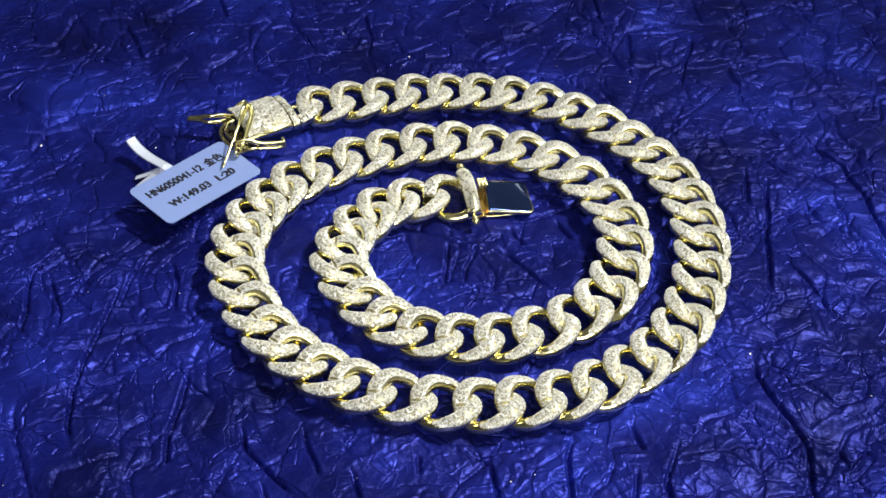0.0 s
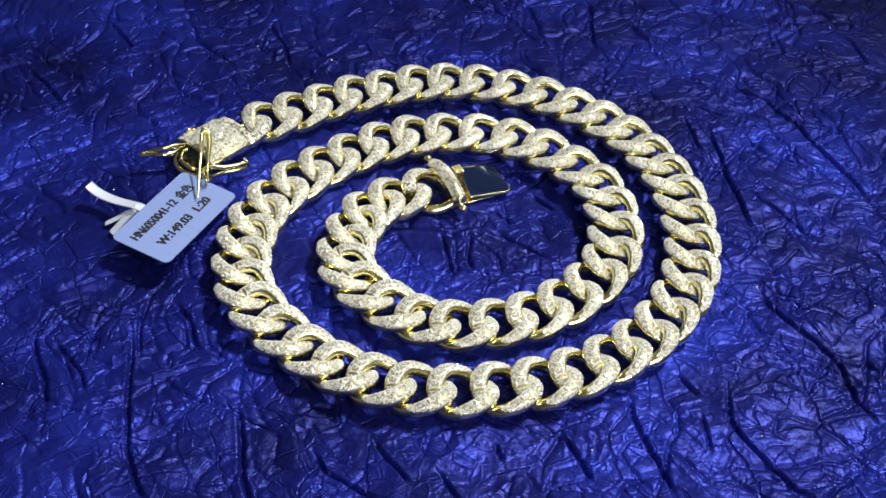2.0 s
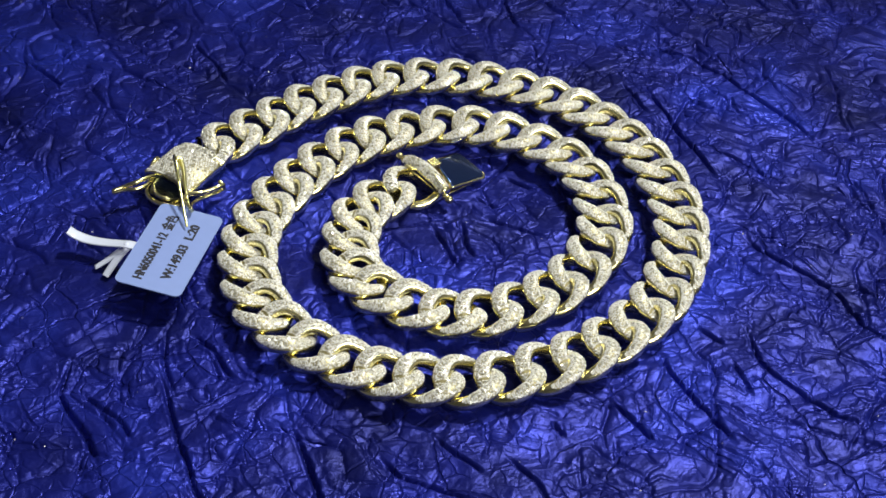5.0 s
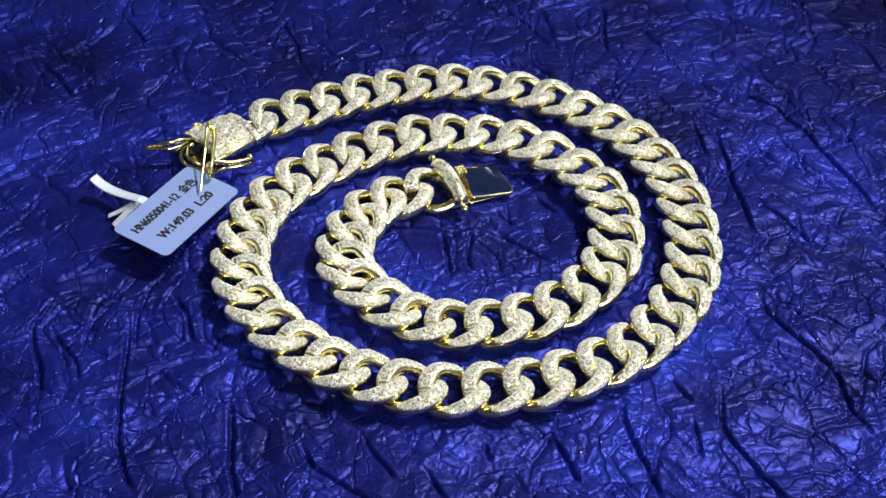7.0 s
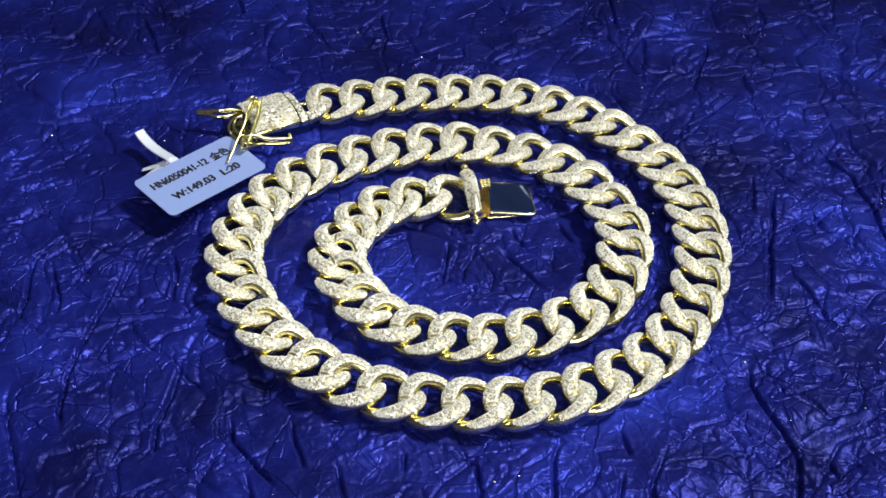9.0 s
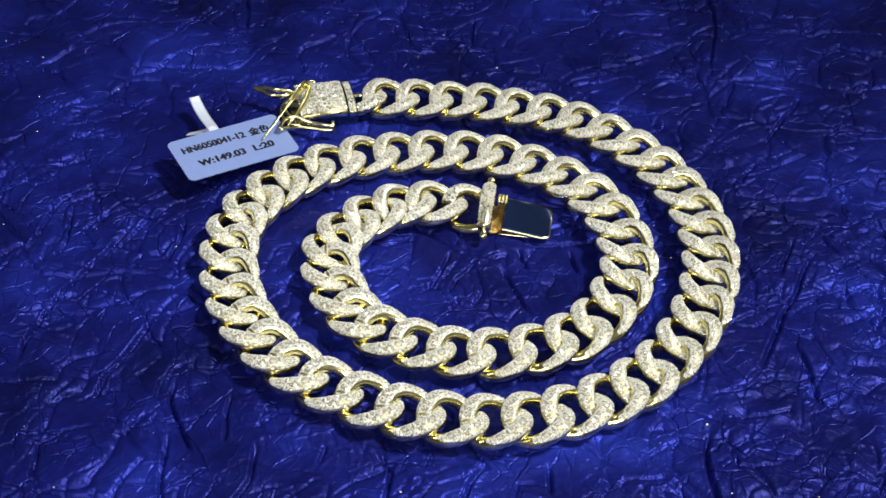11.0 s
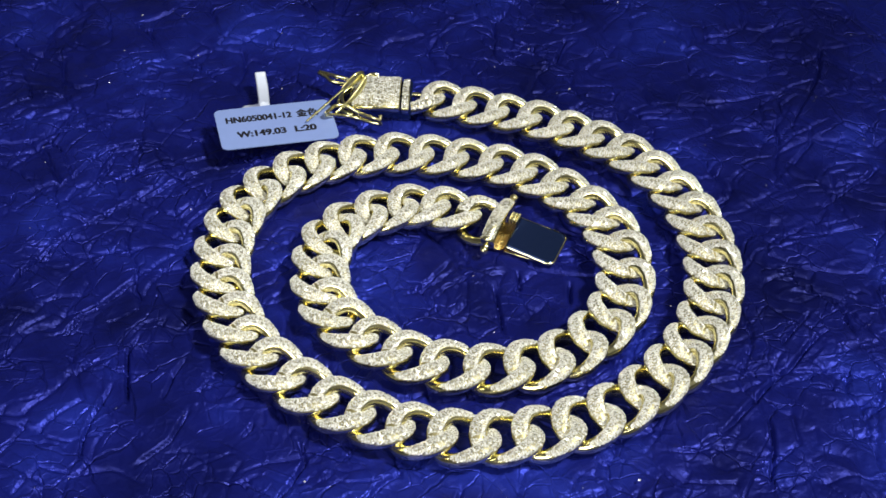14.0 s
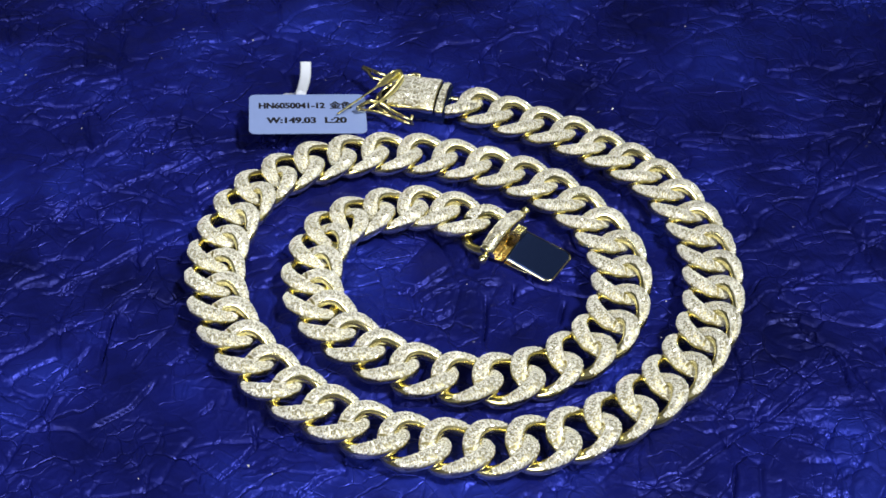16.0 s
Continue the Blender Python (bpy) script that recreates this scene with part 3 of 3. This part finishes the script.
# ---- tongue of the clasp at the inner end of the chain ----
def tongue_clasp():
    rng = np.random.RandomState(9)
    f, b = Vector((-2.0, 23.5, 0)), Vector((6.9, 12.2, 0))
    mid, along = (f + b) / 2, (b - f).normalized()
    turn = math.degrees(math.atan2(along.y, along.x)) + 90
    half = (b - f).length / 2
    bm = bmesh.new()
    tube(bm, [Vector((0, y, z)) * MM for y, z in ((-half + 1, 3.1), (-half * 0.5, 4.2), (0, 4.6), (half * 0.5, 4.2), (half - 1, 3.1))], [1.4 * MM, 1.55 * MM, 1.4 * MM], sides=12, flat=1.0)
    clasp = part("tongue_clasp", bm, GOLD, necklace, "paved bar with a polished tongue plate")
    clasp.matrix_local = pose((mid.x - 0.1) * MM, (mid.y + 0.4) * MM, -0.35 * MM, 0, 0, turn)

    def ridge(y, a):
        r = 1.6 - 0.15 * abs(y / half)
        z = 4.6 - 1.9 * (y / half) ** 2
        n = Vector((math.sin(a), 0, math.cos(a)))
        return Vector((0, y, z)) + n * r, n

    child("stone_paving", stones_on(ridge, np.arange(-half + 1.3, half - 1.2, 0.48), np.arange(-1.15, 1.0, 0.31), 0.235, rng, 0.03), clasp, "rows of tiny clear cut stones", "stuff")
    for reach, up in ((-half - 0.4, 2.4), (half + 1.2, 3.0)):
        bm = bmesh.new()
        inner = reach - math.copysign(1.3, reach)
        bmesh.ops.create_uvsphere(bm, u_segments=14, v_segments=9, radius=0.85 * MM, matrix=pose(0, reach * MM, up * MM))
        bmesh.ops.create_cone(bm, cap_ends=True, segments=12, radius1=0.6 * MM, radius2=0.6 * MM, depth=2.6 * MM, matrix=pose(0, inner * MM, (up + 0.1) * MM, 90))
        part("pivot_ball", bm, GOLD, clasp)
    bm = bmesh.new()
    rounded_box(bm, (1.9 * MM, 9.6 * MM, 2.6 * MM), pose(0.1 * MM, 0, 1.75 * MM), 0.4 * MM)
    part("bar_foot", bm, GOLD, clasp)

    # springy tongue, arched at its root and flat at its tip
    x0, x1, w, corner = 3.2, 13.0, 4.7, 1.5

    def leaf_point(u, v, inset, lift):
        x = x0 + inset * 0.4 + (x1 - x0 - inset * 1.4) * u
        back = max(0.0, x - (x1 - inset - corner))
        less = inset + corner - math.sqrt(max(corner * corner - back * back, 0.0))
        f = (x - x0) / (x1 - x0)
        near, far = -w, 2.2 + (w - 2.0) * f
        y = (near + less) * (1 - v) / 2 + (far - less) * (1 + v) / 2
        g = (y - near) / (far - near)
        return Vector((x + 0.5 * (1 - f) * g, y, 2.1 - 1.45 * f + 2.3 * (1 - f) * g + lift)) * MM

    def leaf(inset, lift, thick):
        us = [k / 16 for k in range(14)] + [0.86, 0.9, 0.94, 0.97, 0.99, 1.0]
        vs = [k / 10 for k in range(-10, 11)]
        bm = bmesh.new()
        top, low = ([[bm.verts.new(leaf_point(u, v, inset, h)) for v in vs] for u in us] for h in (lift, lift - thick))
        for i in range(len(us) - 1):
            for k in range(len(vs) - 1):
                bm.faces.new((top[i][k], top[i][k + 1], top[i + 1][k + 1], top[i + 1][k]))
                bm.faces.new((low[i][k], low[i + 1][k], low[i + 1][k + 1], low[i][k + 1]))
            for k in (0, -1):
                bm.faces.new((top[i][k], top[i + 1][k], low[i + 1][k], low[i][k]))
        for k in range(len(vs) - 1):
            for i in (0, -1):
                bm.faces.new((top[i][k], low[i][k], low[i][k + 1], top[i][k + 1]))
        return bm

    part("tongue_rim", leaf(0.0, 0.0, 0.55), GOLD, clasp)
    part("tongue_plate", leaf(0.25, 0.09, 0.3), PLATE, clasp, "mirror-polished plate, its dark reflection put into the colour")
    bm = bmesh.new()
    rounded_box(bm, (9.6 * MM, 2 * 4.4 * MM, 0.45 * MM), pose(7.6 * MM, 0, 0.32 * MM), 0.18 * MM)
    part("lower_leaf", bm, GOLD, clasp)
    # hollow wall that climbs from the foot of the bar to the arched root
    bm = bmesh.new()
    rows = []
    for k in range(9):
        f = k / 8
        row = []
        for m in range(-10, 11):
            v = m / 10
            end = leaf_point(0, v, 0.0, -0.2)
            start = Vector((0.9, end.y / MM, 0.6 + 0.6 * (1 + v))) * MM
            hollow = Vector((0.35 * math.sin(math.pi * f), 0, -0.4 * math.sin(math.pi * f))) * MM
            row.append(bm.verts.new(start.lerp(end, f) + hollow))
        rows.append(row)
    for a, b in zip(rows, rows[1:]):
        for k in range(20):
            bm.faces.new((a[k], a[k + 1], b[k + 1], b[k]))
    bmesh.ops.solidify(bm, geom=bm.faces[:], thickness=0.25 * MM)
    part("root_wall", bm, ROSE, clasp, "hollow warm gold wall")
    # far wall under the high edge, and the thin ring that holds the last link
    bm = bmesh.new()
    edge = [(bm.verts.new(leaf_point(k / 10, 1, 0.05, -0.1)), bm.verts.new(leaf_point(k / 10, 1, 0.05, -0.1) * 1)) for k in range(11)]
    for high, low in edge:
        low.co = Vector((high.co.x, high.co.y + 0.1 * MM, min(0.5 * MM, high.co.z - 0.05 * MM)))
    for (a, b), (c, d) in zip(edge, edge[1:]):
        bm.faces.new((a, b, d, c))
    bmesh.ops.solidify(bm, geom=bm.faces[:], thickness=0.2 * MM)
    part("far_wall", bm, GOLD, clasp)
    bm = bmesh.new()
    tube(bm, [Vector(p) * MM for p in ((-0.4, -4.6, 2.0), (-3.0, -4.7, 1.2), (-5.4, -3.9, 0.9), (-7.0, -2.0, 0.9), (-6.9, -0.4, 1.0), (-6.2, 0.8, 0.9))], [1.0 * MM, 1.1 * MM, 0.9 * MM], sides=12, flat=0.9)
    part("jump_ring", bm, GOLD, clasp)
    bm = bmesh.new()
    for k in range(4):
        for m in range(3):
            rounded_box(bm, (0.58 * MM, 0.58 * MM, 1.1 * MM), pose((2.3 + 0.68 * m) * MM, (0.1 + 0.62 * k) * MM, 4.75 * MM), 0.14 * MM, 1)
    part("thumb_grip", bm, GOLD, clasp, "ribbed gold thumb grip")
    return clasp


tongue_clasp()


# ---- price tag ----
def written(name, body, size, at, wide, mat, parent):
    curve = bpy.data.curves.new(name, "FONT")
    curve.body, curve.size, curve.extrude, curve.offset = body, size * MM, 0.02 * MM, 0.05 * MM
    curve.align_y = "CENTER"
    holder = new(name + "_outline", curve)
    me = bpy.data.meshes.new_from_object(holder.evaluated_get(bpy.context.evaluated_depsgraph_get()))
    bpy.data.objects.remove(holder)
    me.materials.clear()
    me.materials.append(mat)
    # bold strokes: the same outline struck twice
    twice = bmesh.new()
    twice.from_mesh(me)
    struck = bmesh.ops.duplicate(twice, geom=twice.verts[:] + twice.edges[:] + twice.faces[:])
    bmesh.ops.translate(twice, vec=(0.16 * MM, 0, 0.012 * MM), verts=[v for v in struck["geom"] if isinstance(v, bmesh.types.BMVert)])
    twice.to_mesh(me)
    twice.free()
    xs = [v.co.x for v in me.vertices]
    stretch = wide * MM / (max(xs) - min(xs))
    ob = child(name, me, parent)
    ob.matrix_local = pose(at[0] * MM - min(xs) * stretch, at[1] * MM, 0.20 * MM) @ Matrix.Diagonal((stretch, 1, 1, 1))
    return ob


def price_tag():
    tag = tagged(new("price_tag"), "pale blue-white card price tag with black printing, leaning on the chain", "tag")
    place = pose(-45.4 * MM, -7.3 * MM, 3.75 * MM, 0, 0, 76.2) @ pose(0, 0, 0, 4.2, 3.0, 0)
    tag.matrix_world = place
    wide, high, corner = 12.2, 6.25, 1.3
    ring = []
    for cx, cy, a0 in ((wide - corner, high - corner, 0), (-wide + corner, high - corner, 90), (-wide + corner, -high + corner, 180), (wide - corner, -high + corner, 270)):
        for k in range(7):
            a = radians(a0 + 15 * k)
            ring.append((cx + corner * math.cos(a), cy + corner * math.sin(a)))
        if a0 == 180:
            for nick in np.linspace(-wide + 3, wide - 3, 8):
                ring += [(nick - 0.12, -high), (nick, -high + 0.14), (nick + 0.12, -high)]
    bm = bmesh.new()
    face = bm.faces.new([bm.verts.new(Vector((x, y, 0)) * MM) for x, y in ring])
    made = bmesh.ops.extrude_face_region(bm, geom=[face])
    bmesh.ops.translate(bm, vec=(0, 0, 0.18 * MM), verts=[v for v in made["geom"] if isinstance(v, bmesh.types.BMVert)])
    bmesh.ops.triangulate(bm, faces=[f for f in bm.faces if len(f.verts) > 4])
    part("card", bm, CARD, tag, smooth=False)
    written("printed_line", "HN6050041-12", 2.5, (-10.2, 2.5), 13.9, INK, tag)
    written("printed_line", "\u91d1\u8272", 2.5, (4.6, 2.5), 4.7, INK, tag)
    written("printed_line", "W:149.03", 2.5, (-8.6, -2.2), 10.3, INK, tag)
    written("printed_line", "L:20", 2.5, (3.5, -2.2), 4.6, INK, tag)
    inverse = place.inverted()
    bm = bmesh.new()
    TIE = Vector((-0.7, -0.8, -1.0))
    tube(bm, [inverse @ ((Vector(p) + TIE) * MM) for p in ((-50.4, -6.4, 4.75), (-52.6, -5.8, 4.9), (-54.6, -5.0, 4.3), (-57.6, -3.9, 3.5), (-60.6, -2.8, 3.1), (-62.8, -2.1, 3.5), (-64.2, -1.7, 4.3))], [1.15 * MM, 1.2 * MM, 1.25 * MM, 1.2 * MM], flat=0.1, steps=8)
    tube(bm, [inverse @ ((Vector(p) + TIE) * MM) for p in ((-52.3, -6.0, 4.6), (-54.6, -6.6, 3.4), (-56.6, -7.4, 2.0), (-58.6, -8.2, 0.9))], [1.0 * MM, 0.6 * MM], flat=0.14, steps=8)
    tube(bm, [inverse @ ((Vector(p) + TIE) * MM) for p in ((-52.6, -6.2, 4.6), (-54.2, -7.6, 3.2), (-55.6, -9.4, 1.8), (-56.4, -10.6, 1.0))], [0.9 * MM, 0.7 * MM], flat=0.14, steps=8)
    tube(bm, [inverse @ ((Vector(p) + TIE) * MM) for p in ((-53.0, -7.0, 4.2), (-52.8, -6.0, 5.0), (-53.0, -5.0, 4.4))], [0.5 * MM, 0.5 * MM], flat=0.5)
    part("tie_strip", bm, FILM, tag, "curled white plastic tie strip")
    return tag


price_tag()


TAG_SHIFT = Vector((-0.6, -0.4, -0.5))


def tag_pin():
    pin = tagged(new("tag_pin"), "bent gold pin hooked from clasp through the price tag", "pin")
    bm = bmesh.new()
    tube(bm, [(Vector(p) + TAG_SHIFT) * MM for p in ((-46.3, 14.0, 8.4), (-46.1, 13.5, 9.0), (-45.7, 12.2, 9.2), (-45.2, 10.2, 8.6), (-44.8, 8.4, 7.9))], [0.25 * MM, 0.45 * MM, 0.5 * MM, 0.42 * MM, 0.16 * MM], flat=2.8, sides=12)
    tube(bm, [(Vector(p) + TAG_SHIFT) * MM for p in ((-45.2, 10.2, 8.6), (-44.8, 8.4, 7.9), (-43.7, 4.0, 6.4), (-42.4, -1.1, 4.75))], [0.32 * MM, 0.26 * MM, 0.22 * MM], flat=0.5, sides=10)
    part("needle", bm, YELLOW, pin, "pin flattened into a broad leaf at its bend")
    bm = bmesh.new()
    tube(bm, [(Vector(p) + TAG_SHIFT) * MM for p in ((-46.0, 13.8, 8.9), (-45.2, 14.0, 8.6), (-44.4, 12.6, 7.3), (-43.9, 10.2, 5.6), (-43.3, 7.6, 4.5), (-42.7, 5.8, 4.2))], [0.45 * MM, 0.55 * MM, 0.45 * MM, 0.26 * MM, 0.2 * MM], flat=1.6, sides=10)
    part("clip_arm", bm, YELLOW, pin)
    return pin


tag_pin()


# ---- specks of glitter on the paper ----
def glitter():
    verts, faces = [], []
    rng = np.random.RandomState(21)
    for k in range(150):
        x, y = rng.uniform(-125, 105), rng.uniform(-85, 145)
        r = rng.uniform(0.07, 0.17) if k % 9 else 0.24
        add_stone(verts, faces, Vector((x, y, 0.05)), Vector((rng.uniform(-0.5, 0.5), rng.uniform(-0.5, 0.5), 1)), r, 0, rng)
    return tagged(new("glitter", mesh_from("glitter", verts, faces, SPECK, smooth=False)), "tiny white glitter specks scattered on the blue paper", "glitter", kind="stuff")


glitter()
